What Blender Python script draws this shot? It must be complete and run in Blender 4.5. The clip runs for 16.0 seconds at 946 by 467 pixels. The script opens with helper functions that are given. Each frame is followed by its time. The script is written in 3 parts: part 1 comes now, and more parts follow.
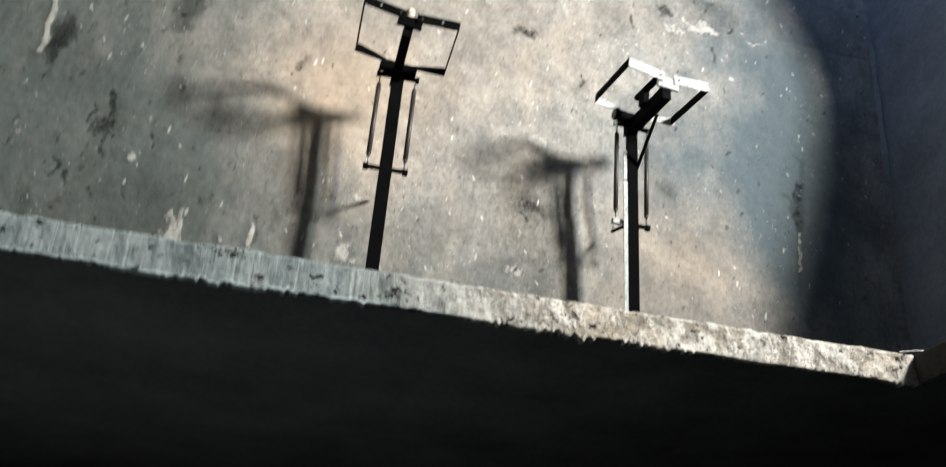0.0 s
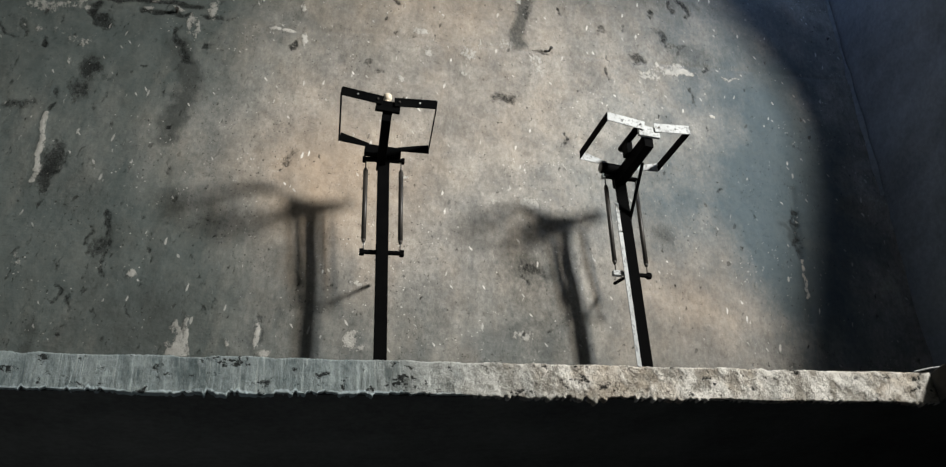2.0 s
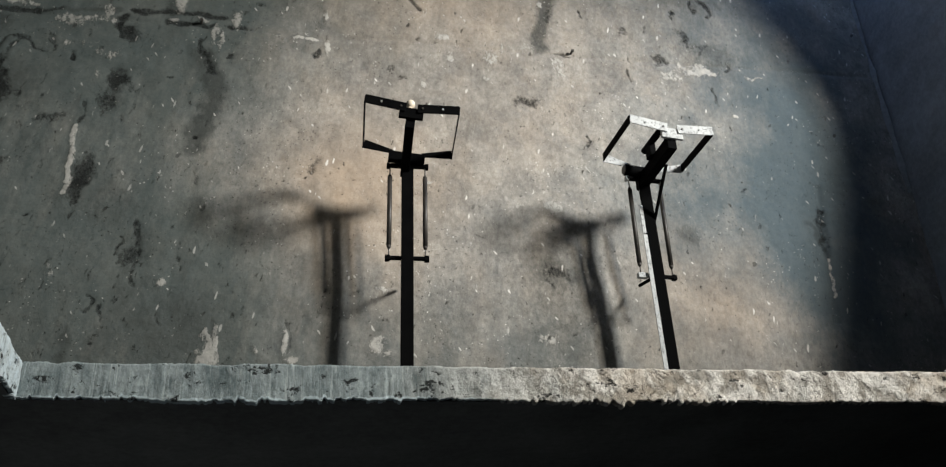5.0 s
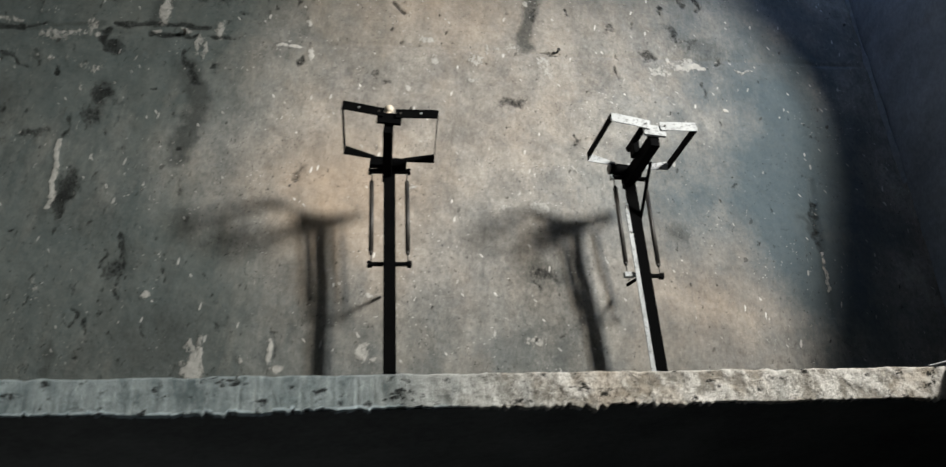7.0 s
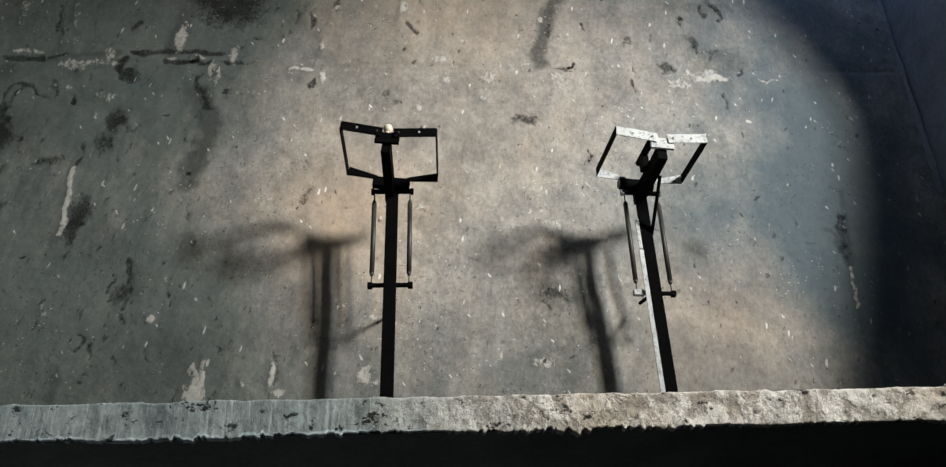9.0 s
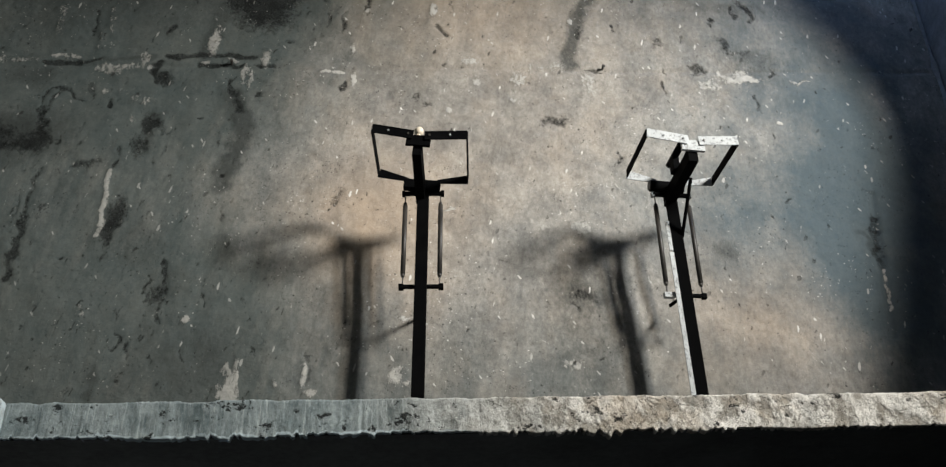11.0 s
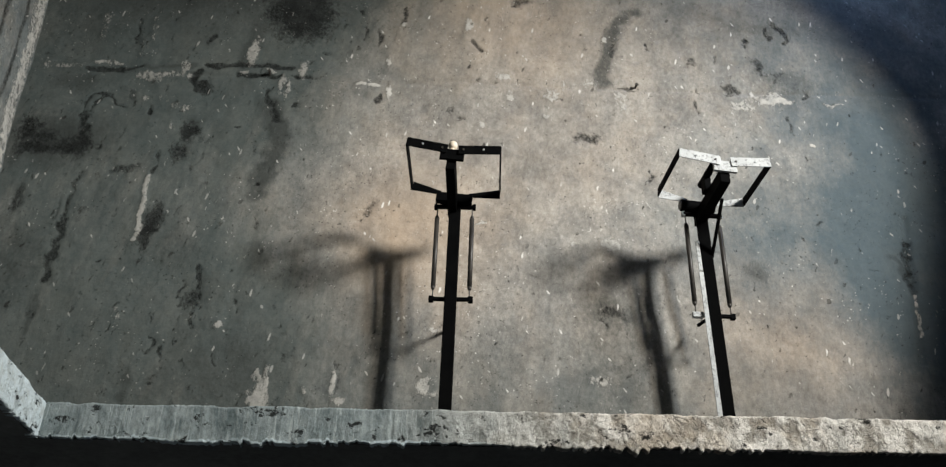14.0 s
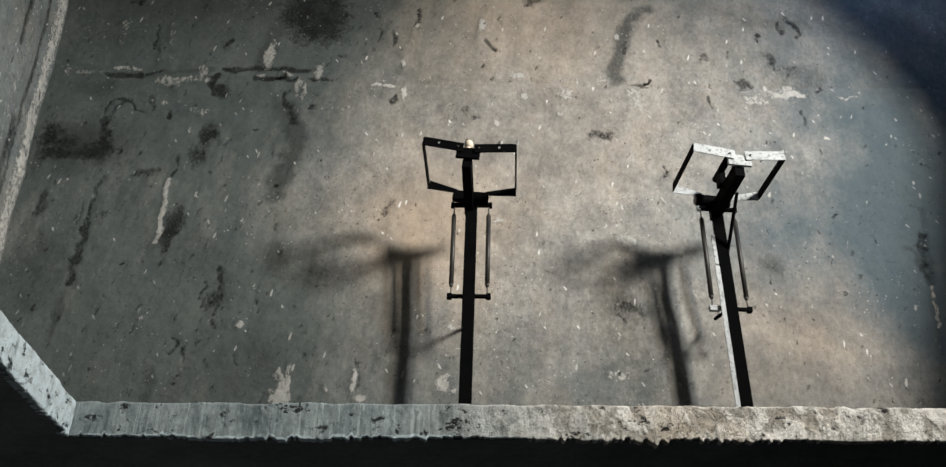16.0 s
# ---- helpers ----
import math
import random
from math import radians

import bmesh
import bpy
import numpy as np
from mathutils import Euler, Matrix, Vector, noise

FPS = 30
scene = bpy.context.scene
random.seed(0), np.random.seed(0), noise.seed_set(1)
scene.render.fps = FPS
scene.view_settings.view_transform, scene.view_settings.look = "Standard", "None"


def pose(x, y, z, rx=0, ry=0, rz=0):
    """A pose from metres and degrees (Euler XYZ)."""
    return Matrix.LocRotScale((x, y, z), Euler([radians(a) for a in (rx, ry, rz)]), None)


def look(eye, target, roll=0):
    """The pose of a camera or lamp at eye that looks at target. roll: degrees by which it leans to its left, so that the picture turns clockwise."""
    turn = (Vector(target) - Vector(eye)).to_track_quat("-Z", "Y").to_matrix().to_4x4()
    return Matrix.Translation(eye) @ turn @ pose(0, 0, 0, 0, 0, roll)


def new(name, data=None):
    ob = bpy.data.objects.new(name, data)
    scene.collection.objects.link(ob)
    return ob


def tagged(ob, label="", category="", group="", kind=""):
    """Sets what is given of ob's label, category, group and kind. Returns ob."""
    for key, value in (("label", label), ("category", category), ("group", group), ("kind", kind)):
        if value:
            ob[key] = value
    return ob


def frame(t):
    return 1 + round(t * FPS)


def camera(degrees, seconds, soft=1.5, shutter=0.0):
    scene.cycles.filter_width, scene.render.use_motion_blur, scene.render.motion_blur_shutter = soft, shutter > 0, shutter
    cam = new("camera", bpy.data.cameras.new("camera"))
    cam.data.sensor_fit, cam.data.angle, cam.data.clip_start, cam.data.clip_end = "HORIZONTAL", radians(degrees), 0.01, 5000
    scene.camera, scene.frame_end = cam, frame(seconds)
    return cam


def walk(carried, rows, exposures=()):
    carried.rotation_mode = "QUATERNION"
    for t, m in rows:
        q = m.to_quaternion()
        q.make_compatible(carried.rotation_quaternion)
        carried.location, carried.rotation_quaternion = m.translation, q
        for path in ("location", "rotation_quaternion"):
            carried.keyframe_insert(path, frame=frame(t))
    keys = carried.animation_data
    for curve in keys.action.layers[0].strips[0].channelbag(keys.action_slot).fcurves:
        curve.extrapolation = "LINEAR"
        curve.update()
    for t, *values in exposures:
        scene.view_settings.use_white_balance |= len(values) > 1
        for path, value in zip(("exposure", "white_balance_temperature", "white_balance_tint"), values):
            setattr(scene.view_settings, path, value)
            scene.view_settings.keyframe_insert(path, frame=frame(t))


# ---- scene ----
cam = camera(54.9, 16.0, soft=1.22, shutter=1.0)
PATH = [
    (0, (0.412, -0.264, 1.439), (0.878, 1.449, 2.36), 2.6),
    (0.5, (0.413, -0.334, 1.486), (0.874, 1.343, 2.473), -0.5),
    (1, (0.436, -0.382, 1.515), (0.88, 1.279, 2.536), -3.1),
    (1.5, (0.453, -0.391, 1.519), (0.892, 1.263, 2.554), -4.0),
    (2, (0.489, -0.389, 1.524), (0.919, 1.27, 2.555), -4.5),
    (2.5, (0.496, -0.408, 1.533), (0.918, 1.254, 2.563), -4.6),
    (3, (0.498, -0.418, 1.533), (0.914, 1.245, 2.564), -4.6),
    (3.5, (0.474, -0.419, 1.52), (0.874, 1.245, 2.555), -4.5),
    (4, (0.468, -0.425, 1.511), (0.855, 1.24, 2.549), -4.4),
    (6.5, (0.535, -0.465, 1.555), (0.896, 1.207, 2.592), -4.9),
    (6.8, (0.678, -0.477, 1.547), (1.029, 1.195, 2.588), -5.1),
    (7, (0.807, -0.468, 1.562), (1.144, 1.207, 2.601), -5.3),
    (7.2, (1.066, -0.478, 1.607), (1.365, 1.201, 2.651), -5.3),
    (7.5, (1.279, -0.415, 1.597), (1.508, 1.259, 2.667), -4.5),
    (7.7, (1.374, -0.450, 1.638), (1.598, 1.230, 2.701), -4.1),
    (8, (1.411, -0.416, 1.598), (1.632, 1.255, 2.675), -4.2),
    (8.5, (1.413, -0.397, 1.594), (1.614, 1.273, 2.676), -3.9),
    (9, (1.409, -0.388, 1.591), (1.598, 1.279, 2.68), -3.7),
    (11.5, (1.37, -0.437, 1.575), (1.486, 1.233, 2.669), -2.2),
    (12, (1.365, -0.448, 1.572), (1.472, 1.222, 2.669), -2.0),
    (12.5, (1.356, -0.465, 1.571), (1.455, 1.202, 2.671), -1.8),
    (13, (1.326, -0.466, 1.564), (1.417, 1.197, 2.672), -0.6),
    (13.5, (1.342, -0.468, 1.562), (1.426, 1.19, 2.677), -0.1),
    (14, (1.318, -0.499, 1.555), (1.393, 1.16, 2.671), 0.1),
    (14.5, (1.301, -0.5, 1.543), (1.368, 1.158, 2.66), -0.1),
    (15, (1.314, -0.531, 1.533), (1.38, 1.13, 2.645), -0.7),
    (15.5, (1.309, -0.591, 1.506), (1.368, 1.069, 2.621), -0.4),
    (16, (1.29, -0.555, 1.49), (1.334, 1.105, 2.606), -0.2),
]
walk(cam, [(t, look(eye, target, roll)) for t, eye, target, roll in PATH], exposures=[(0.0, 0.66), (0.2, 0.5), (0.4, 0.2), (0.7, 0.03), (1.0, 0.0), (16.0, 0.0)])

# ---- light ----
SLAB_TOP, SLAB_LOW = 3.82, 3.59
EDGE_Y, EDGE_L, EDGE_R, EDGE_NEAR = 4.845, -1.06, 5.13, 1.1
WALL_Y, CEIL = 7.07, 11.6

world = bpy.data.worlds.new("dusk_sky")
scene.world = world
world.use_nodes = True
world.node_tree.nodes["Background"].inputs[0].default_value = (0.36, 0.56, 1.0, 1)
world.node_tree.nodes["Background"].inputs[1].default_value = 1.9


def flood(name, eye, target, watts, colour):
    """A tall, narrow bank of floodlights."""
    data = bpy.data.lights.new(name, "AREA")
    data.shape, data.size, data.size_y, data.spread = "RECTANGLE", 0.55, 1.8, radians(104)
    data.energy, data.color = watts, colour
    ob = new(name, data)
    ob.matrix_world = look(eye, target)
    return ob


# two banks side by side, one yellower than the other
flood("floodlight_warm", (8.80, -0.95, 9.05), (-2.4, 7.07, 6.7), 388, (1.0, 0.93, 0.82))
flood("floodlight_white", (9.20, -0.45, 9.15), (-2.4, 7.07, 6.7), 388, (0.94, 0.97, 0.96))


# ---- materials ----
class Nodes:
    """A small shorthand for node trees."""

    def __init__(self, name, across="x"):
        self.across = across
        self.mat = bpy.data.materials.new(name)
        self.mat.use_nodes = True
        self.tree = self.mat.node_tree
        self.bsdf = self.tree.nodes["Principled BSDF"]

    def add(self, node_type, **values):
        node = self.tree.nodes.new(node_type)
        for key, value in values.items():
            if key == "op":
                node.operation = value
            elif key == "mode":
                node.blend_type = value
            elif key == "kind":
                node.data_type = value
            elif key == "attr":
                node.attribute_name = value
        return node

    def link(self, a, b):
        self.tree.links.new(a, b)

    def coords(self, scale=(1, 1, 1), lean=0):
        geo = self.add("ShaderNodeTexCoord")
        mapping = self.add("ShaderNodeMapping")
        mapping.inputs["Scale"].default_value = scale
        mapping.inputs["Rotation"].default_value = (0, radians(lean), 0)
        self.link(geo.outputs["Object"], mapping.inputs["Vector"])
        return mapping.outputs["Vector"]

    def tilted(self, lean, wide, tall):
        """Places on an upright wall, turned by lean degrees and then drawn out along the turned axes."""
        place, mapping = self.add("ShaderNodeTexCoord"), self.add("ShaderNodeMapping")
        mapping.vector_type = "TEXTURE"
        mapping.inputs["Scale"].default_value = (wide, 1000, tall) if self.across == "x" else (1000, wide, tall)
        mapping.inputs["Rotation"].default_value = (0, radians(lean), 0) if self.across == "x" else (radians(lean), 0, 0)
        self.link(place.outputs["Object"], mapping.inputs["Vector"])
        return mapping.outputs["Vector"]

    def noise(self, vector, scale, detail=4, rough=0.55):
        node = self.add("ShaderNodeTexNoise")
        node.inputs["Scale"].default_value, node.inputs["Detail"].default_value, node.inputs["Roughness"].default_value = scale, detail, rough
        self.link(vector, node.inputs["Vector"])
        return node.outputs["Fac"]

    def math(self, op, a, b):
        node = self.add("ShaderNodeMath", op=op)
        for socket, value in zip(node.inputs, (a, b)):
            if isinstance(value, (int, float)):
                socket.default_value = value
            else:
                self.link(value, socket)
        return node.outputs[0]

    def span(self, value, low, high, to_low=0.0, to_high=1.0):
        node = self.add("ShaderNodeMapRange")
        self.link(value, node.inputs[0])
        for i, v in enumerate((low, high, to_low, to_high)):
            node.inputs[i + 1].default_value = v
        return node.outputs[0]

    def mix(self, fac, a, b, mode="MIX"):
        node = self.add("ShaderNodeMix", kind="RGBA", mode=mode)
        for socket, value in ((node.inputs[0], fac), (node.inputs[6], a), (node.inputs[7], b)):
            if isinstance(value, tuple):
                socket.default_value = (*value, 1)
            elif isinstance(value, (int, float)):
                socket.default_value = value
            else:
                self.link(value, socket)
        return node.outputs[2]

    def attribute(self, name):
        return self.add("ShaderNodeAttribute", attr=name).outputs["Fac"]

    def flecks(self, vector, scale, radius, share):
        """Sparse small spots: 1 inside a spot."""
        node = self.add("ShaderNodeTexVoronoi")
        node.inputs["Scale"].default_value = scale
        self.link(vector, node.inputs["Vector"])
        pick = self.add("ShaderNodeSeparateColor")
        self.link(node.outputs["Color"], pick.inputs[0])
        size = self.math("MULTIPLY", self.math("POWER", pick.outputs[1], 3.0), radius * 1.6)
        ragged = self.math("ADD", node.outputs["Distance"], self.math("MULTIPLY", self.math("SUBTRACT", self.noise(vector, scale * 2.6, 3, 0.7), 0.5), radius * 3.0))
        near = self.span(self.math("SUBTRACT", size, ragged), 0, radius * 0.3)
        return self.math("MULTIPLY", self.math("MULTIPLY", near, self.span(pick.outputs[2], 0, 1, 0.5, 1.0)), self.math("LESS_THAN", pick.outputs[0], share))

    def finish(self, colour, rough, height=None, depth=0.01, metal=0.0, gloss=0.5):
        self.bsdf.inputs["Specular IOR Level"].default_value = gloss
        for key, value in (("Base Color", colour), ("Roughness", rough), ("Metallic", metal)):
            if isinstance(value, tuple):
                self.bsdf.inputs[key].default_value = (*value, 1)
            elif isinstance(value, (int, float)):
                self.bsdf.inputs[key].default_value = value
            else:
                self.link(value, self.bsdf.inputs[key])
        if height is not None:
            bump = self.add("ShaderNodeBump")
            bump.inputs["Strength"].default_value, bump.inputs["Distance"].default_value = 0.8, depth
            self.link(height, bump.inputs["Height"])
            self.link(bump.outputs[0], self.bsdf.inputs["Normal"])
        return self.mat


def wall_concrete(name, low, high, marked=False, across="x"):
    """Old cast concrete: cloudy tone, brushed grain, chips, pale scratches, and soot, stains, plaster and painted light
    where the mesh carries them.
    """
    n = Nodes(name, across)
    flat, tall = n.coords(), n.tilted(9, 1, 5)
    cloud, mid = n.noise(flat, 0.9, 6, 0.6), n.noise(flat, 7, 7, 0.68)
    runs, grain = n.noise(tall, 5.0, 6, 0.65), n.noise(flat, 38, 5, 0.7)
    brushed = n.noise(n.tilted(6, 1, 1.7), 24, 7, 0.78)
    tone = n.math("ADD", n.math("MULTIPLY", cloud, 0.34), n.math("ADD", n.math("MULTIPLY", runs, 0.16), n.math("ADD", n.math("MULTIPLY", mid, 0.26), n.math("MULTIPLY", brushed, 0.24))))
    colour = n.mix(n.span(tone, 0.38, 0.62), low, high)
    blotch = n.noise(n.coords((1, 1, 0.8)), 2.6, 8, 0.66)
    colour = n.mix(1.0, colour, n.mix(n.span(blotch, 0.38, 0.59), (0.74, 0.75, 0.76), (1.12, 1.11, 1.09)), "MULTIPLY")
    tint = n.noise(n.coords((1, 1, 0.7)), 1.5, 9, 0.66)
    colour = n.mix(n.span(tint, 0.48, 0.68, 0, 0.34), colour, (0.43, 0.35, 0.27))
    colour = n.mix(n.span(tint, 0.46, 0.34, 0, 0.28), colour, (0.18, 0.196, 0.194))
    height = n.math("ADD", n.math("MULTIPLY", mid, 0.8), n.math("MULTIPLY", grain, 0.3))
    smudge = n.span(n.noise(n.tilted(14, 1, 2.6), 4.2, 10, 0.82), 0.545, 0.70)
    colour = n.mix(n.math("MULTIPLY", smudge, 0.55), colour, (0.07, 0.07, 0.064))
    fine = n.noise(flat, 95, 3, 0.8)
    colour = n.mix(1.0, colour, n.mix(n.span(n.math("ADD", n.math("MULTIPLY", fine, 0.4), n.math("MULTIPLY", brushed, 0.6)), 0.36, 0.64), (0.76, 0.76, 0.76), (1.19, 1.19, 1.19)), "MULTIPLY")
    if marked:
        fray = n.math("SUBTRACT", n.math("ADD", n.math("MULTIPLY", n.noise(n.tilted(8, 1, 1.8), 9, 8, 0.78), 0.55), n.math("MULTIPLY", n.noise(n.tilted(-12, 1, 1.5), 31, 7, 0.84), 0.75)), 0.65)
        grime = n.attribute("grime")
        # ochre wall tone, together with warm light painted as colour
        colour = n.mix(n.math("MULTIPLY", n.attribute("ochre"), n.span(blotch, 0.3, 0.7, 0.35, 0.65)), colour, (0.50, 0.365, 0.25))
        # dirt and the light's falloff share this darkening
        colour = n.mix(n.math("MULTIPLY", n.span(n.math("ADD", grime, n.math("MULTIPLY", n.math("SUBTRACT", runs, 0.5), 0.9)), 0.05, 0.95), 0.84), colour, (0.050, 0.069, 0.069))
        # cool, weaker light of the right side, mixed in as a bluish wall colour
        cool_mix = n.span(n.math("ADD", n.attribute("damp"), n.math("MULTIPLY", n.math("SUBTRACT", n.noise(n.coords((1, 1, 0.7)), 4, 9, 0.76), 0.5), 1.2)), 0.1, 1.15)
        colour = n.mix(n.math("MULTIPLY", cool_mix, 0.88), colour, (0.078, 0.112, 0.133))
        smear = n.span(n.math("ADD", n.attribute("stain"), n.math("MULTIPLY", fray, 1.9)), 0.10, 0.95)
        colour = n.mix(n.math("MULTIPLY", smear, 0.8), colour, (0.04, 0.045, 0.043))
        dark = n.span(n.math("ADD", n.attribute("soot"), n.math("MULTIPLY", fray, 2.8)), 0.36, 0.90)
        colour = n.mix(n.math("MULTIPLY", dark, n.span(n.math("ADD", n.math("MULTIPLY", mid, 0.4), n.math("MULTIPLY", fine, 0.6)), 0.38, 0.56, 0.5, 1.0)), colour, (0.009, 0.010, 0.010))
        pale = n.span(n.math("ADD", n.attribute("plaster"), n.math("ADD", n.math("MULTIPLY", fray, 2.4), n.math("MULTIPLY", n.math("SUBTRACT", brushed, 0.5), 1.3))), 0.58, 0.80)
        colour = n.mix(n.math("MULTIPLY", n.math("MULTIPLY", pale, n.span(grime, 0.3, 1.0, 1.0, 0.6)), n.span(mid, 0.35, 0.6, 0.55, 0.95)), colour, (0.56, 0.545, 0.51))
        height = n.math("ADD", n.math("SUBTRACT", height, n.math("MULTIPLY", dark, 0.5)), n.math("MULTIPLY", pale, 0.25))
    pits = n.math("MAXIMUM", n.span(n.noise(n.tilted(14, 1, 1.9), 14, 6, 0.70), 0.645, 0.69), n.span(n.noise(n.tilted(-24, 1.5, 1), 29, 5, 0.68), 0.655, 0.70))
    if marked:
        pits = n.math("MAXIMUM", pits, n.math("MULTIPLY", n.span(n.noise(n.tilted(16, 1, 2.6), 12, 8, 0.76), 0.61, 0.675), n.span(n.math("ADD", grime, n.math("SUBTRACT", cloud, 0.5)), 0.3, 0.85, 0.0, 0.9)))
    holes = n.math("MAXIMUM", n.flecks(flat, 36, 0.22, 0.4), n.flecks(n.tilted(30, 1, 2), 11, 0.15, 0.2))
    colour = n.mix(n.math("MULTIPLY", n.math("MAXIMUM", pits, holes), 0.72), colour, (0.02, 0.019, 0.018))
    height = n.math("SUBTRACT", height, n.math("MAXIMUM", pits, holes))
    specks = n.math("MAXIMUM", n.flecks(n.tilted(12, 1, 3.4), 16, 0.15, 0.5), n.math("MAXIMUM", n.flecks(n.tilted(-28, 1, 2.8), 20, 0.16, 0.45), n.flecks(flat, 34, 0.17, 0.36)))
    specks = n.math("MAXIMUM", specks, n.math("MULTIPLY", n.span(n.noise(n.tilted(10, 1, 2.4), 21, 5, 0.68), 0.672, 0.71), n.span(cloud, 0.4, 0.6, 0.3, 1.0)))
    if marked:
        specks = n.math("MULTIPLY", n.math("MULTIPLY", specks, n.span(grime, 0.2, 1.0, 1.0, 0.4)), n.span(cool_mix, 0.2, 1.0, 1.0, 0.6))
    colour = n.mix(n.math("MULTIPLY", specks, 0.85), colour, (0.84, 0.82, 0.78))
    return n.finish(colour, n.span(grain, 0.3, 0.7, 0.8, 0.98), height, 0.016, gloss=0.15)


def edge_concrete(name):
    """The sawn and spalled rim of a slab: upright saw lines on one stretch, broken cement on the other."""
    n = Nodes(name)
    flat, saw = n.coords(), n.coords((1, 1, 0.03))
    lines, grain = n.noise(saw, 48, 4, 0.75), n.noise(flat, 60, 4, 0.7)
    patch = n.span(n.noise(n.coords((1, 1, 0.6)), 7, 10, 0.82), 0.40, 0.60)
    broken = n.attribute("broken")
    tone = n.math("ADD", n.math("MULTIPLY", patch, 0.65), n.math("MULTIPLY", n.span(lines, 0.3, 0.7), 0.35))
    scored = n.span(n.noise(saw, 75, 3, 0.65), 0.56, 0.66)
    sawn = n.mix(n.span(tone, 0.1, 0.9), (0.135, 0.172, 0.18), (0.35, 0.40, 0.408))
    sawn = n.mix(n.math("MULTIPLY", scored, 0.6), sawn, (0.49, 0.545, 0.55))
    sawn = n.mix(n.math("MULTIPLY", n.span(n.noise(saw, 70, 3, 0.6), 0.40, 0.30), 0.4), sawn, (0.05, 0.06, 0.065))
    flake = n.span(n.noise(n.coords((1, 1, 0.8)), 9, 8, 0.62), 0.43, 0.55)
    cement = n.mix(n.math("ADD", n.math("MULTIPLY", flake, 0.66), n.math("ADD", n.math("MULTIPLY", patch, 0.12), n.math("MULTIPLY", grain, 0.08))), (0.31, 0.285, 0.245), (0.90, 0.87, 0.82))
    cement = n.mix(n.span(n.noise(flat, 3.1, 5, 0.6), 0.5, 0.62, 0, 0.55), cement, (0.50, 0.42, 0.33))
    colour = n.mix(broken, sawn, cement)
    # cement slurry along the lip, and the left rim's cool light as colour
    dab = n.span(n.math("ADD", n.attribute("slurry"), n.math("SUBTRACT", n.noise(flat, 14, 6, 0.75), 0.5)), 0.5, 0.75)
    colour = n.mix(n.math("MULTIPLY", dab, 0.75), colour, (0.56, 0.66, 0.71))
    teal = n.span(n.noise(n.coords((1, 1, 0.35)), 4.5, 7, 0.72), 0.54, 0.64)
    colour = n.mix(n.math("MULTIPLY", teal, n.span(broken, 0, 1, 0.62, 0.3)), colour, (0.055, 0.08, 0.085))
    chips = n.span(n.noise(n.coords((1, 1, 1.3), 20), 9, 8, 0.74), 0.592, 0.61)
    warp = n.add("ShaderNodeVectorMath", op="ADD")
    n.link(flat, warp.inputs[0])
    shift = n.add("ShaderNodeTexNoise")
    shift.inputs["Scale"].default_value = 6
    n.link(flat, shift.inputs["Vector"])
    n.link(shift.outputs["Color"], warp.inputs[1])
    cells = n.add("ShaderNodeTexVoronoi")
    cells.feature = "DISTANCE_TO_EDGE"
    cells.inputs["Scale"].default_value = 7
    n.link(warp.outputs[0], cells.inputs["Vector"])
    crack = n.math("MULTIPLY", n.span(cells.outputs["Distance"], 0.05, 0.015), n.math("MULTIPLY", broken, n.span(grain, 0.4, 0.55)))
    hollow = n.math("MAXIMUM", chips, n.math("MULTIPLY", crack, 0.5))
    colour = n.mix(n.math("MULTIPLY", hollow, 0.93), colour, (0.012, 0.013, 0.013))
    height = n.math("SUBTRACT", n.math("ADD", n.math("MULTIPLY", n.math("MULTIPLY", flake, broken), 0.9), n.math("ADD", n.math("MULTIPLY", patch, 0.3), n.math("MULTIPLY", grain, 0.12))), hollow)
    return n.finish(colour, 0.9, height, 0.014, gloss=0.15)


def dull_concrete(name, low, high):
    n = Nodes(name)
    flat = n.coords()
    a, b = n.noise(flat, 1.1, 6, 0.6), n.noise(flat, 17, 6, 0.7)
    return n.finish(n.mix(n.span(n.math("ADD", n.math("MULTIPLY", a, 0.6), n.math("MULTIPLY", b, 0.4)), 0.36, 0.64), low, high), 0.92, b, 0.01, gloss=0.15)


def painted_steel(name, paint, bare, wear, rough, scale=22, gloss=0.5):
    """Paint on steel with chips down to another tone."""
    n = Nodes(name)
    flat = n.coords()
    chips = n.span(n.noise(flat, scale, 8, 0.72), wear, wear + 0.06)
    dust = n.noise(flat, 6, 6, 0.6)
    colour = n.mix(n.span(dust, 0.35, 0.7), paint, tuple(0.7 * c + 0.3 * d for c, d in zip(paint, bare)))
    return n.finish(n.mix(chips, colour, bare), n.span(dust, 0.3, 0.7, rough - 0.1, rough + 0.15), n.math("SUBTRACT", n.math("MULTIPLY", dust, 0.3), chips), 0.002, gloss=gloss)


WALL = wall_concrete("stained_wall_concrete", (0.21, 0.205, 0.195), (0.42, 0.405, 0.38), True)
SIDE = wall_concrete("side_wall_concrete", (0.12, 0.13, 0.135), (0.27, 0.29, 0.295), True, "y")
EDGE = edge_concrete("sawn_slab_edge")
SLAB = dull_concrete("slab_concrete", (0.10, 0.102, 0.102), (0.20, 0.203, 0.202))
# unseen lower floor, toned to bounce bluish light onto the slab's underside
BOUNCE = dull_concrete("bounce_floor_concrete", (0.16, 0.18, 0.195), (0.29, 0.315, 0.33))
# side wall concrete with the bluish gloom put into its colour
GLOOM = dull_concrete("gloom_wall_concrete", (0.12, 0.135, 0.155), (0.24, 0.26, 0.29))
FILLET = dull_concrete("corner_plaster", (0.12, 0.135, 0.15), (0.25, 0.27, 0.29))
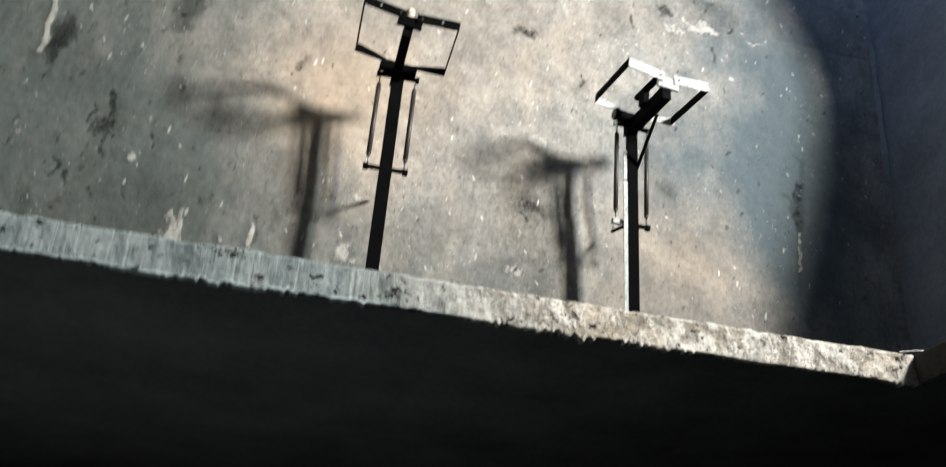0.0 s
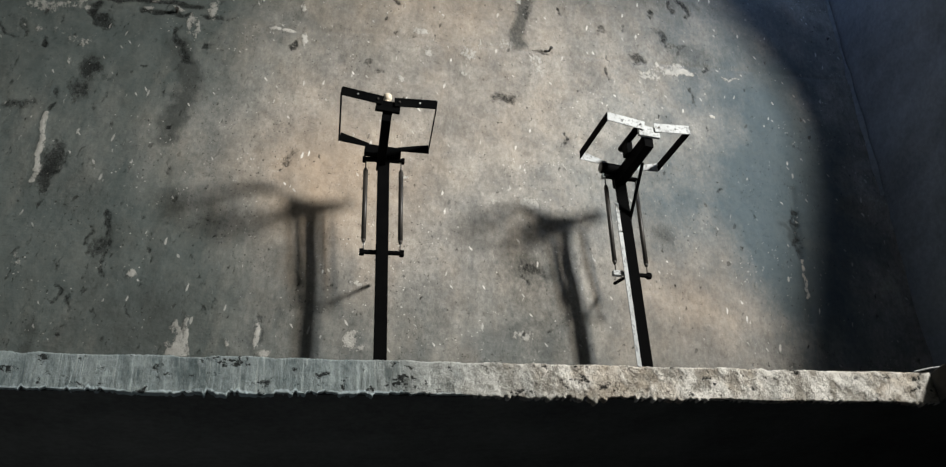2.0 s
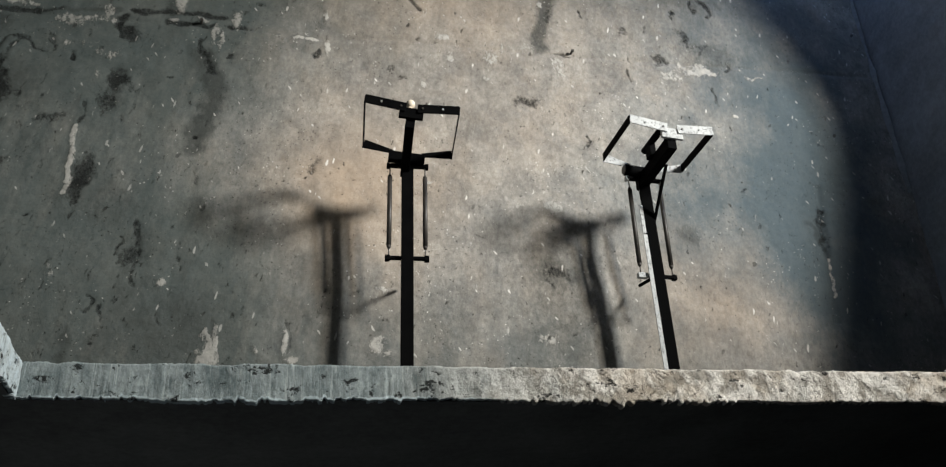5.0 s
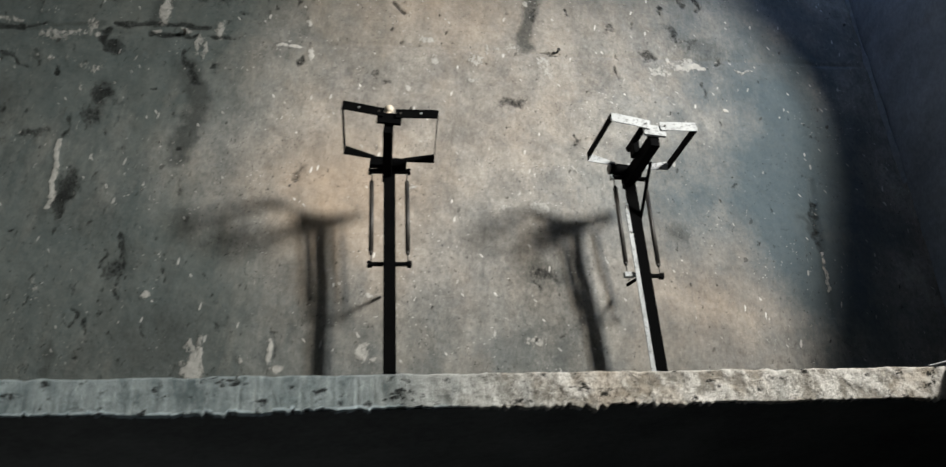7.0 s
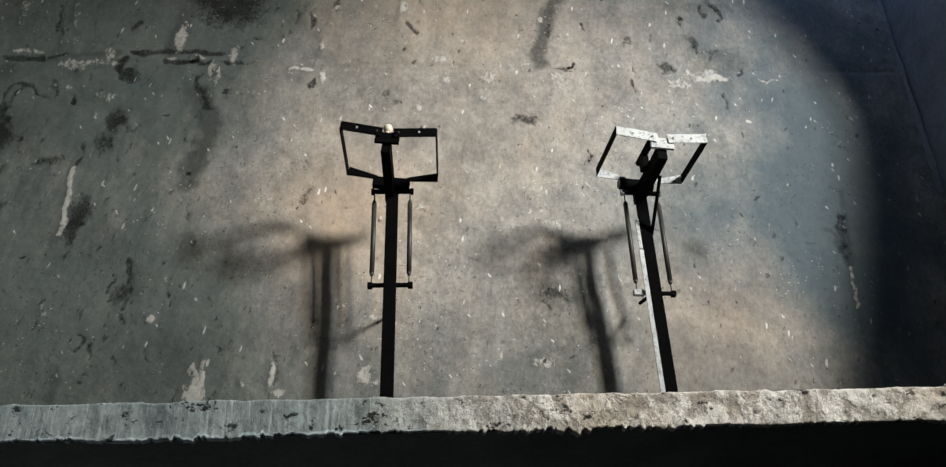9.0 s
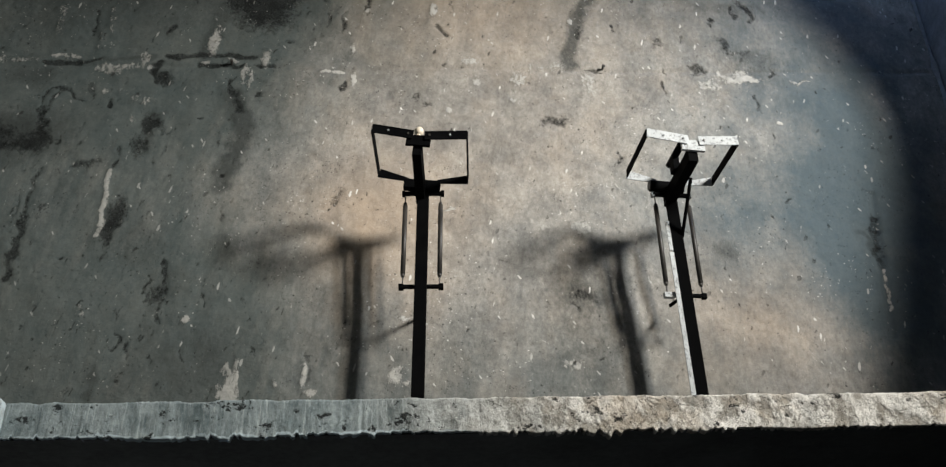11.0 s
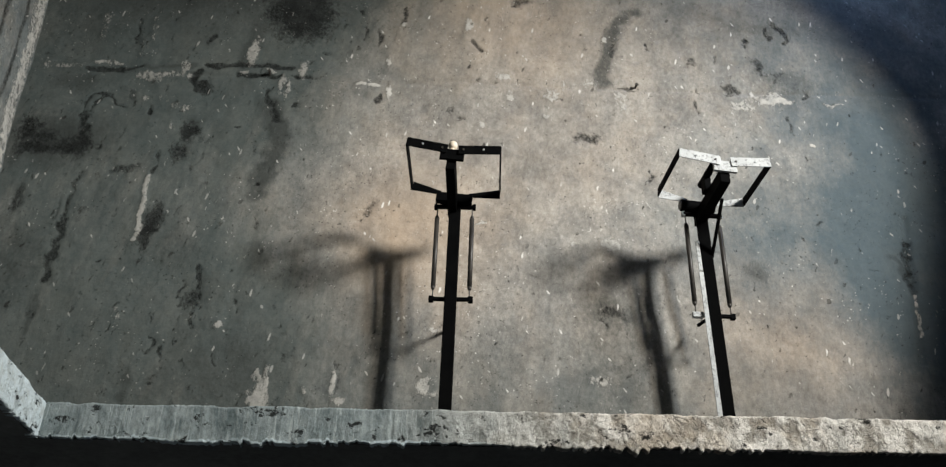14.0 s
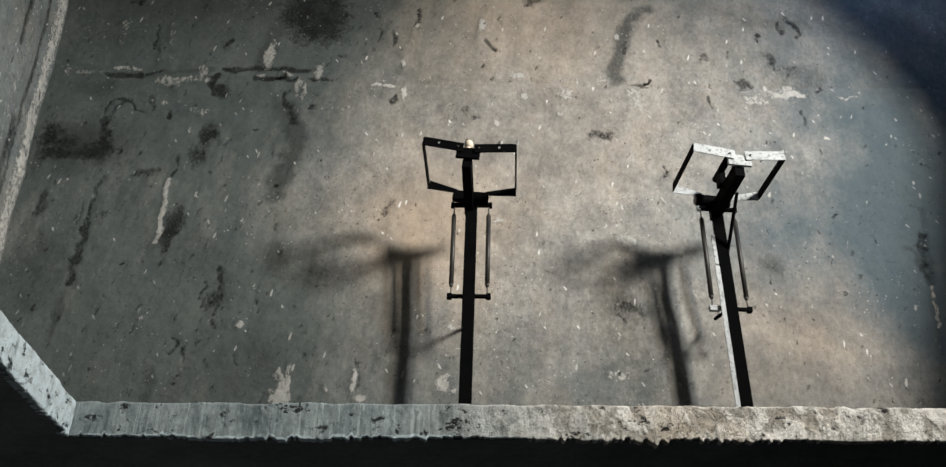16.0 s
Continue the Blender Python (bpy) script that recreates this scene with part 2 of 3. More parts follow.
# near-black concrete; on the right rim this colour stands in for shade
NEAR_BLACK = dull_concrete("near_black_concrete", (0.035, 0.034, 0.032), (0.08, 0.077, 0.072))
BLACK = painted_steel("black_painted_steel", (0.0018, 0.002, 0.0023), (0.009, 0.009, 0.0085), 0.66, 0.7, gloss=0.02)
WHITE = painted_steel("chipped_white_paint", (0.47, 0.49, 0.50), (0.24, 0.245, 0.25), 0.53, 0.65, 38)
TUBE = painted_steel("dark_rubbed_steel", (0.022, 0.02, 0.018), (0.11, 0.095, 0.08), 0.60, 0.5)
KNOB = painted_steel("yellowed_porcelain", (0.74, 0.66, 0.54), (0.42, 0.30, 0.2), 0.62, 0.35)


# ---- mesh helpers ----
def mesh_object(name, bm, material, smooth=False):
    data = bpy.data.meshes.new(name)
    bm.to_mesh(data)
    bm.free()
    data.materials.append(material)
    if smooth:
        for face in data.polygons:
            face.use_smooth = True
    return new(name, data)


def part(name, bm, material, parent, label="", smooth=False):
    ob = mesh_object(name, bm, material, smooth)
    ob.parent = parent
    if label:
        tagged(ob, label)
    return ob


def box(bm, x0, x1, y0, y1, z0, z1, bevel=0.0, m=None):
    made = bmesh.ops.create_cube(bm, size=1)["verts"]
    for v in made:
        v.co = Vector(((x0 + x1) / 2 + v.co.x * (x1 - x0), (y0 + y1) / 2 + v.co.y * (y1 - y0), (z0 + z1) / 2 + v.co.z * (z1 - z0)))
    if bevel:
        edges = list({e for v in made for e in v.link_edges})
        made = bmesh.ops.bevel(bm, geom=edges, offset=bevel, segments=2, affect="EDGES", profile=0.6)["verts"]
    if m is not None:
        bmesh.ops.transform(bm, matrix=m, verts=list({v for v in made}))
    return bm


def rod(bm, a, b, radius, radius_end=None, sides=16):
    a, b = Vector(a), Vector(b)
    turn = (b - a).to_track_quat("Z", "Y").to_matrix().to_4x4()
    bmesh.ops.create_cone(bm, cap_ends=True, segments=sides, radius1=radius, radius2=radius if radius_end is None else radius_end, depth=(b - a).length, matrix=Matrix.Translation((a + b) / 2) @ turn)
    return bm


def bar(a, b, wide, tall, bevel=0.004):
    """A straight bar of box section from a to b; tall is measured upright."""
    a, b = Vector(a), Vector(b)
    along = (b - a).normalized()
    side = along.cross(Vector((0, 0, 1))).normalized()
    up = side.cross(along)
    m = Matrix((along, side, up)).transposed().to_4x4()
    m.translation = (a + b) / 2
    half = (b - a).length / 2
    return box(bmesh.new(), -half, half, -wide / 2, wide / 2, -tall / 2, tall / 2, bevel, m)


def slabs(name, boxes, material, label):
    bm = bmesh.new()
    for b in boxes:
        box(bm, *b)
    return tagged(mesh_object(name, bm, material), label, kind="structure")


# ---- the upper hall ----
soot_marks, stain_marks, pale_marks = [], [], []


chance = random.Random(11)


def dark(x, z, rx, rz, k):
    """A soot mark; a small one is a cluster of chips."""
    if max(rx, rz) > 0.08:
        soot_marks.append((x, z, x, z, rx, rz, k))
        return
    for _ in range(3):
        cx, cz = x + chance.uniform(-1.0, 1.0) * rx, z + chance.uniform(-1.0, 1.0) * rz
        soot_marks.append((cx, cz, cx + chance.uniform(-0.5, 0.5) * rx, cz + chance.uniform(-0.8, 0.2) * rz, rx * 0.5, rz * 0.5, k * chance.uniform(0.85, 1.2)))


def dark_run(x, z, x2, z2, w, k):
    soot_marks.append((x, z, x2, z2, w, w, k))


def stain(x, z, rx, rz, k):
    stain_marks.append((x, z, x, z, rx, rz, k))


def stain_run(x, z, x2, z2, w, k):
    stain_marks.append((x, z, x2, z2, w, w, k))


def pale(x, z, rx, rz, k):
    pale_marks.append((x, z, x, z, rx, rz, k))


def pale_run(x, z, x2, z2, w, k):
    pale_marks.append((x, z, x2, z2, w, w, k))


dark(-0.36, 9.77, 0.250, 0.319, 1.25)
dark(-0.57, 9.90, 0.114, 0.167, 0.9)
dark(-0.19, 9.52, 0.081, 0.141, 1.0)
stain_run(-0.79, 10.03, -0.83, 9.44, 0.074, 0.75)
stain_run(-0.83, 9.44, -0.91, 8.94, 0.074, 0.75)
dark_run(-2.60, 8.72, -2.26, 8.72, 0.025, 1.0)
dark_run(-2.27, 8.75, -2.04, 8.78, 0.017, 0.8)
stain_run(-2.04, 8.77, -1.49, 8.80, 0.021, 0.7)
dark_run(-1.36, 8.81, -0.85, 8.85, 0.025, 0.95)
dark_run(-0.85, 8.85, -0.37, 8.84, 0.025, 0.95)
dark_run(-0.96, 8.69, -0.49, 8.69, 0.026, 1.0)
dark_run(-0.36, 8.70, -0.10, 8.68, 0.017, 0.7)
dark_run(-1.45, 8.70, -1.41, 8.47, 0.038, 1.0)
dark(-1.31, 8.50, 0.084, 0.057, 0.95)
stain(-2.71, 8.53, 0.188, 0.104, 0.6)
dark_run(-2.56, 8.05, -2.56, 8.21, 0.017, 0.75)
dark_run(-2.56, 8.21, -2.52, 8.34, 0.017, 0.75)
dark_run(-2.52, 8.34, -2.38, 8.36, 0.017, 0.75)
dark_run(-2.38, 8.36, -2.24, 8.29, 0.017, 0.75)
dark_run(-2.24, 8.29, -2.12, 8.17, 0.017, 0.75)
dark_run(-2.38, 8.35, -2.41, 8.24, 0.017, 0.65)
dark_run(-2.41, 8.24, -2.44, 8.09, 0.017, 0.65)
stain(-2.78, 7.70, 0.379, 0.220, 1.0)
dark(-3.05, 7.82, 0.088, 0.117, 0.95)
dark(-2.84, 7.72, 0.120, 0.073, 0.9)
dark(-2.51, 7.89, 0.040, 0.150, 1.0)
dark(-2.50, 7.65, 0.095, 0.125, 1.05)
dark(-2.85, 7.57, 0.178, 0.051, 0.9)
dark(-2.65, 7.60, 0.099, 0.051, 0.8)
dark(-2.92, 6.92, 0.050, 0.124, 0.85)
dark_run(-2.39, 7.27, -2.37, 6.98, 0.028, 0.7)
dark_run(-2.37, 6.98, -2.38, 6.65, 0.028, 0.7)
dark_run(-2.50, 6.98, -2.47, 6.67, 0.015, 0.6)
dark(-1.83, 8.14, 0.021, 0.066, 1.0)
dark(-1.35, 7.86, 0.065, 0.096, 0.95)
stain_run(-1.32, 7.99, -1.40, 7.49, 0.049, 0.6)
dark(-1.45, 7.57, 0.064, 0.092, 0.8)
dark(-1.63, 7.45, 0.035, 0.071, 0.8)
dark(-1.95, 7.33, 0.094, 0.050, 0.75)
dark(-2.25, 7.60, 0.048, 0.026, 0.7)
dark_run(-2.09, 8.42, -2.05, 8.20, 0.012, 0.5)
dark_run(-0.59, 8.44, -0.53, 8.26, 0.034, 0.85)
dark_run(-0.53, 8.26, -0.48, 8.05, 0.034, 0.85)
stain_run(-0.52, 8.26, -0.38, 7.72, 0.079, 0.95)
stain_run(-0.38, 7.72, -0.45, 7.41, 0.079, 0.95)
stain_run(-0.45, 7.41, -0.56, 7.08, 0.079, 0.95)
dark(-0.25, 8.27, 0.025, 0.034, 1.0)
dark(0.62, 8.46, 0.043, 0.075, 0.95)
dark(0.56, 9.38, 0.027, 0.088, 0.85)
dark(0.35, 9.79, 0.023, 0.040, 0.8)
dark(0.40, 9.44, 0.018, 0.089, 0.7)
dark_run(0.85, 9.87, 0.83, 9.64, 0.027, 0.8)
dark_run(0.65, 7.03, 0.61, 6.81, 0.020, 0.55)
dark(-1.54, 6.74, 0.065, 0.122, 1.1)
dark(-0.83, 7.95, 0.024, 0.021, 0.8)
dark(-0.56, 7.18, 0.032, 0.025, 0.7)
dark(-1.17, 7.75, 0.041, 0.042, 0.5)
dark(-1.30, 7.37, 0.019, 0.050, 0.5)
dark(1.52, 8.15, 0.051, 0.027, 0.6)
dark(1.37, 8.25, 0.042, 0.028, 0.6)
dark(-0.54, 6.68, 0.027, 0.074, 0.6)
stain_run(-1.44, 10.01, -1.36, 9.61, 0.036, 0.6)
stain_run(-1.36, 9.61, -1.32, 9.14, 0.036, 0.6)
dark_run(-2.17, 9.49, -2.20, 9.15, 0.017, 0.7)
dark(-2.53, 9.94, 0.063, 0.033, 0.9)
dark(-0.04, 9.10, 0.070, 0.025, 0.6)
dark(-1.31, 9.21, 0.035, 0.049, 0.7)
dark(-1.56, 6.56, 0.061, 0.130, 1.1)
dark_run(-2.40, 6.62, -2.40, 6.32, 0.031, 0.85)
dark_run(-2.40, 6.32, -2.41, 5.99, 0.031, 0.85)
stain_run(-2.44, 5.78, -2.47, 5.43, 0.032, 0.7)
dark(-2.46, 5.62, 0.028, 0.041, 0.5)
dark(-1.04, 5.80, 0.045, 0.075, 0.7)
dark_run(-0.99, 5.98, -1.02, 5.78, 0.018, 0.7)
stain_run(-0.95, 6.02, -1.05, 5.66, 0.045, 0.5)
dark_run(-0.98, 6.17, -0.98, 5.93, 0.018, 0.75)
dark_run(-0.98, 5.84, -0.99, 5.57, 0.018, 0.7)
dark_run(-1.12, 6.01, -1.12, 5.84, 0.014, 0.7)
dark(-1.29, 5.40, 0.021, 0.056, 1.0)
dark(-1.31, 5.27, 0.018, 0.031, 0.8)
dark_run(-1.21, 5.29, -1.17, 5.19, 0.017, 0.7)
dark_run(-0.58, 5.83, -0.57, 5.68, 0.009, 0.8)
dark_run(-0.69, 5.24, -0.66, 5.16, 0.014, 0.7)
stain_run(-1.39, 5.06, -1.41, 4.79, 0.031, 0.75)
dark(-1.15, 5.04, 0.021, 0.023, 0.7)
dark(-1.17, 4.95, 0.018, 0.015, 0.8)
dark(-0.39, 5.40, 0.022, 0.020, 0.6)
dark(-1.95, 6.21, 0.022, 0.017, 0.8)
dark(-2.19, 6.10, 0.018, 0.026, 0.6)
dark(-0.13, 6.14, 0.011, 0.013, 0.8)
dark(0.01, 5.97, 0.014, 0.017, 0.9)
stain(-0.54, 5.10, 0.313, 0.273, 0.6)
stain_run(-0.97, 5.45, -1.18, 4.83, 0.079, 0.4)
stain(-2.79, 6.18, 0.183, 0.311, 0.5)
stain(-1.31, 6.38, 0.226, 0.182, 0.35)
stain_run(-0.44, 6.39, -0.56, 5.58, 0.075, 0.3)
dark(0.43, 5.05, 0.021, 0.108, 0.5)
dark(-0.06, 5.22, 0.021, 0.031, 0.5)
stain_run(3.60, 9.92, 3.37, 9.71, 0.052, 0.85)
stain_run(3.37, 9.71, 3.25, 9.36, 0.052, 0.85)
stain_run(3.25, 9.36, 3.15, 8.77, 0.052, 0.85)
dark_run(3.28, 9.42, 3.28, 9.17, 0.023, 0.6)
dark(2.25, 10.06, 0.121, 0.047, 0.7)
dark_run(1.64, 9.33, 1.77, 9.19, 0.022, 0.9)
dark(2.14, 10.03, 0.047, 0.041, 0.6)
dark(1.83, 9.67, 0.037, 0.078, 0.45)
dark(1.94, 8.70, 0.039, 0.023, 0.7)
dark(1.70, 8.74, 0.035, 0.024, 0.6)
dark_run(2.06, 8.46, 2.17, 8.32, 0.021, 0.35)
dark(3.71, 9.34, 0.018, 0.064, 0.8)
dark(4.21, 9.12, 0.050, 0.043, 0.7)
dark(4.48, 9.17, 0.018, 0.037, 0.6)
dark_run(4.17, 8.50, 4.19, 8.35, 0.018, 0.8)
dark(4.20, 8.69, 0.035, 0.018, 0.7)
dark(4.60, 8.75, 0.062, 0.054, 0.8)
dark(4.61, 8.66, 0.053, 0.024, 0.7)
dark_run(5.18, 9.73, 5.20, 9.57, 0.023, 0.75)
dark_run(5.30, 9.83, 5.35, 9.70, 0.033, 0.8)
dark_run(5.35, 9.70, 5.38, 9.51, 0.033, 0.8)
dark(4.89, 9.48, 0.037, 0.058, 0.8)
dark(4.95, 9.12, 0.059, 0.106, 0.75)
dark(5.15, 8.97, 0.082, 0.031, 0.6)
dark(5.43, 8.68, 0.036, 0.060, 0.7)
dark(4.88, 8.56, 0.022, 0.023, 0.7)
stain_run(4.79, 9.72, 5.53, 9.71, 0.066, 0.35)
stain(5.21, 8.82, 0.270, 0.151, 0.45)
dark_run(5.22, 8.33, 5.20, 8.05, 0.014, 0.65)
dark(2.90, 7.93, 0.118, 0.048, 0.85)
dark_run(3.31, 8.67, 3.50, 8.67, 0.009, 0.8)
dark(3.41, 8.67, 0.018, 0.024, 1.2)
dark(3.56, 7.41, 0.045, 0.036, 0.6)
dark(3.57, 7.48, 0.021, 0.015, 0.8)
dark(5.25, 6.90, 0.024, 0.029, 0.7)
dark(3.77, 8.14, 0.013, 0.016, 0.8)
dark(3.01, 5.79, 0.112, 0.051, 0.75)
dark(2.91, 5.66, 0.030, 0.067, 0.6)
stain(2.99, 5.78, 0.243, 0.171, 0.75)
stain(2.95, 5.37, 0.255, 0.245, 0.55)
stain(3.08, 4.94, 0.212, 0.153, 0.4)
stain(1.79, 5.28, 0.215, 0.160, 0.3)
stain_run(3.23, 5.29, 3.34, 5.02, 0.044, 0.35)
stain(4.48, 6.28, 0.086, 0.082, 0.6)
dark(3.11, 5.09, 0.032, 0.016, 0.7)
dark(2.43, 5.27, 0.036, 0.039, 0.3)
dark_run(6.08, 6.68, 6.03, 6.30, 0.036, 0.7)
dark_run(6.03, 6.30, 6.04, 6.12, 0.036, 0.7)
stain_run(5.92, 6.49, 6.02, 6.26, 0.032, 0.6)
stain(5.12, 5.04, 0.050, 0.039, 0.5)
dark(2.22, 6.15, 0.019, 0.014, 0.7)
pale_run(-2.58, 9.55, -2.56, 9.14, 0.035, 0.55)
pale_run(-2.01, 9.56, -1.99, 9.19, 0.031, 0.5)
pale_run(-2.10, 9.21, -2.08, 8.97, 0.026, 0.5)
pale_run(-2.56, 8.82, -2.26, 8.81, 0.022, 0.75)
pale_run(-3.11, 8.77, -2.64, 8.77, 0.030, 0.6)
pale(-2.00, 8.64, 0.030, 0.064, 0.7)
pale_run(-1.87, 8.67, -1.51, 8.68, 0.038, 0.7)
pale(-1.57, 8.78, 0.059, 0.071, 0.65)
pale(-0.85, 9.05, 0.056, 0.171, 0.95)
pale(-0.24, 8.81, 0.039, 0.113, 0.95)
pale(-0.60, 8.78, 0.039, 0.023, 1.0)
pale(-0.90, 8.74, 0.038, 0.024, 1.1)
pale(-0.46, 8.59, 0.034, 0.117, 0.85)
pale(-0.39, 8.49, 0.026, 0.097, 0.85)
pale(0.40, 8.62, 0.051, 0.035, 0.95)
pale(0.54, 8.62, 0.060, 0.029, 1.0)
pale(0.70, 8.98, 0.022, 0.073, 0.9)
pale(0.73, 8.53, 0.022, 0.069, 0.9)
pale(0.21, 8.63, 0.026, 0.024, 0.7)
pale(-1.51, 8.21, 0.108, 0.061, 0.6)
pale(-1.55, 7.93, 0.032, 0.086, 0.5)
pale_run(-1.67, 7.26, -1.66, 6.94, 0.021, 1.0)
pale_run(-1.66, 6.94, -1.66, 6.61, 0.021, 1.0)
pale(0.85, 9.60, 0.027, 0.039, 0.9)
pale(-1.93, 8.30, 0.033, 0.023, 0.7)
pale(1.58, 9.60, 0.027, 0.078, 0.9)
pale_run(-1.63, 6.65, -1.66, 6.45, 0.022, 0.9)
pale(-0.70, 5.56, 0.025, 0.033, 1.0)
pale(-0.24, 4.84, 0.082, 0.089, 0.95)
pale_run(-0.28, 5.12, -0.23, 4.92, 0.020, 0.9)
pale_run(-0.19, 5.12, -0.19, 4.92, 0.017, 0.85)
pale_run(-0.32, 5.07, -0.27, 4.88, 0.014, 0.7)
pale(0.39, 5.00, 0.024, 0.099, 0.95)
pale(0.45, 4.83, 0.041, 0.044, 0.9)
pale(-1.65, 5.63, 0.036, 0.066, 0.6)
pale(-2.92, 6.09, 0.080, 0.175, 0.45)
pale(1.28, 5.52, 0.051, 0.032, 0.85)
pale(1.22, 4.97, 0.070, 0.061, 0.8)
pale(1.32, 4.91, 0.049, 0.030, 0.75)
pale(0.15, 4.92, 0.018, 0.030, 0.7)
pale(2.55, 8.53, 0.086, 0.081, 0.7)
pale(2.99, 8.74, 0.088, 0.083, 0.65)
pale(2.79, 8.72, 0.044, 0.059, 0.55)
pale_run(3.33, 8.57, 3.32, 8.37, 0.039, 0.75)
pale_run(3.26, 8.57, 3.24, 8.43, 0.022, 0.7)
pale(5.08, 8.57, 0.186, 0.058, 1.0)
pale(5.09, 8.66, 0.062, 0.053, 0.9)
pale(4.70, 8.46, 0.141, 0.075, 0.7)
pale_run(5.65, 8.55, 5.89, 8.56, 0.017, 0.7)
pale_run(6.30, 8.69, 6.57, 8.69, 0.018, 0.45)
pale(2.47, 8.19, 0.051, 0.028, 0.85)
pale(2.01, 8.80, 0.079, 0.036, 0.75)
pale(2.07, 8.47, 0.043, 0.069, 0.8)
pale(5.39, 7.95, 0.030, 0.027, 1.0)
pale(3.20, 9.42, 0.028, 0.044, 1.0)
pale(4.83, 8.66, 0.017, 0.054, 0.9)
pale(2.68, 8.66, 0.017, 0.070, 0.8)
pale(1.76, 8.10, 0.025, 0.033, 1.0)
pale(3.11, 7.05, 0.040, 0.069, 0.6)
pale(1.73, 6.81, 0.070, 0.019, 0.9)
pale_run(3.44, 7.10, 3.50, 6.97, 0.012, 0.7)
pale(1.62, 9.60, 0.037, 0.078, 0.8)
pale(2.68, 6.54, 0.058, 0.056, 0.7)
pale(3.05, 6.54, 0.094, 0.065, 0.8)
pale(2.84, 5.06, 0.099, 0.050, 0.75)
pale_run(6.03, 6.08, 5.99, 5.82, 0.015, 0.8)
pale_run(5.99, 5.82, 5.95, 5.61, 0.015, 0.8)
pale(5.35, 5.04, 0.145, 0.078, 0.3)
# two broad areas that only darken the wall's upper left
stain(-1.70, 10.15, 1.500, 0.500, 0.85)
stain(-2.60, 9.60, 0.600, 0.350, 0.45)
pale(-1.95, 8.62, 0.120, 0.070, 0.75)
pale(-1.72, 8.30, 0.110, 0.100, 0.45)


def field(marks, x, z):
    """How strongly the marks cover each place of a wall's grid."""
    out = np.zeros_like(x)
    columns, rows = x[0], z[:, 0]
    for ax, az, bx, bz, rx, rz, k in marks:
        c = np.nonzero((columns > min(ax, bx) - 2.4 * rx - 0.2) & (columns < max(ax, bx) + 2.4 * rx + 0.2))[0]
        r = np.nonzero((rows > min(az, bz) - 2.4 * rz - 0.2) & (rows < max(az, bz) + 2.4 * rz + 0.2))[0]
        if not len(c) or not len(r):
            continue
        area = np.s_[r[0]: r[-1] + 1, c[0]: c[-1] + 1]
        px, pz = x[area], z[area]
        along = (bx - ax) ** 2 + (bz - az) ** 2
        s = np.clip(((px - ax) * (bx - ax) + (pz - az) * (bz - az)) / along, 0, 1) if along else 0.0
        d = np.sqrt(((px - ax - s * (bx - ax)) / (rx * 1.15)) ** 2 + ((pz - az - s * (bz - az)) / (rz * 1.15)) ** 2)
        out[area] = np.maximum(out[area], k * np.clip(1.45 - 0.75 * d, 0, 1))
    return out


def relief(xs, zs, size, seed):
    """Smooth random relief over a grid, about 1 high."""
    rng = np.random.default_rng(seed)
    gx, gz = (xs - xs[0]) / size, (zs - zs[0]) / size
    knots = rng.standard_normal((int(gz[-1]) + 3, int(gx[-1]) + 3))
    ix, iz = gx.astype(int), gz.astype(int)
    fx, fz = gx - ix, gz - iz
    fx, fz = fx * fx * (3 - 2 * fx), fz * fz * (3 - 2 * fz)
    top = knots[np.ix_(iz, ix)] * (1 - fx) + knots[np.ix_(iz, ix + 1)] * fx
    low = knots[np.ix_(iz + 1, ix)] * (1 - fx) + knots[np.ix_(iz + 1, ix + 1)] * fx
    return top * (1 - fz)[:, None] + low * fz[:, None]


def sheet(name, points, material, attributes=()):
    """A grid of places (rows, columns, 3) as a mesh object, with float attributes."""
    rows, cols = points.shape[:2]
    i = np.arange(rows * cols).reshape(rows, cols)
    faces = np.stack([i[:-1, :-1], i[:-1, 1:], i[1:, 1:], i[1:, :-1]], -1).reshape(-1, 4)
    data = bpy.data.meshes.new(name)
    data.from_pydata(points.reshape(-1, 3).tolist(), [], faces.tolist())
    for key, values in attributes:
        data.attributes.new(key, "FLOAT", "POINT").data.foreach_set("value", values.reshape(-1).astype(np.float32))
    data.polygons.foreach_set("use_smooth", np.ones(len(data.polygons), dtype=bool))
    data.materials.append(material)
    return new(name, data)


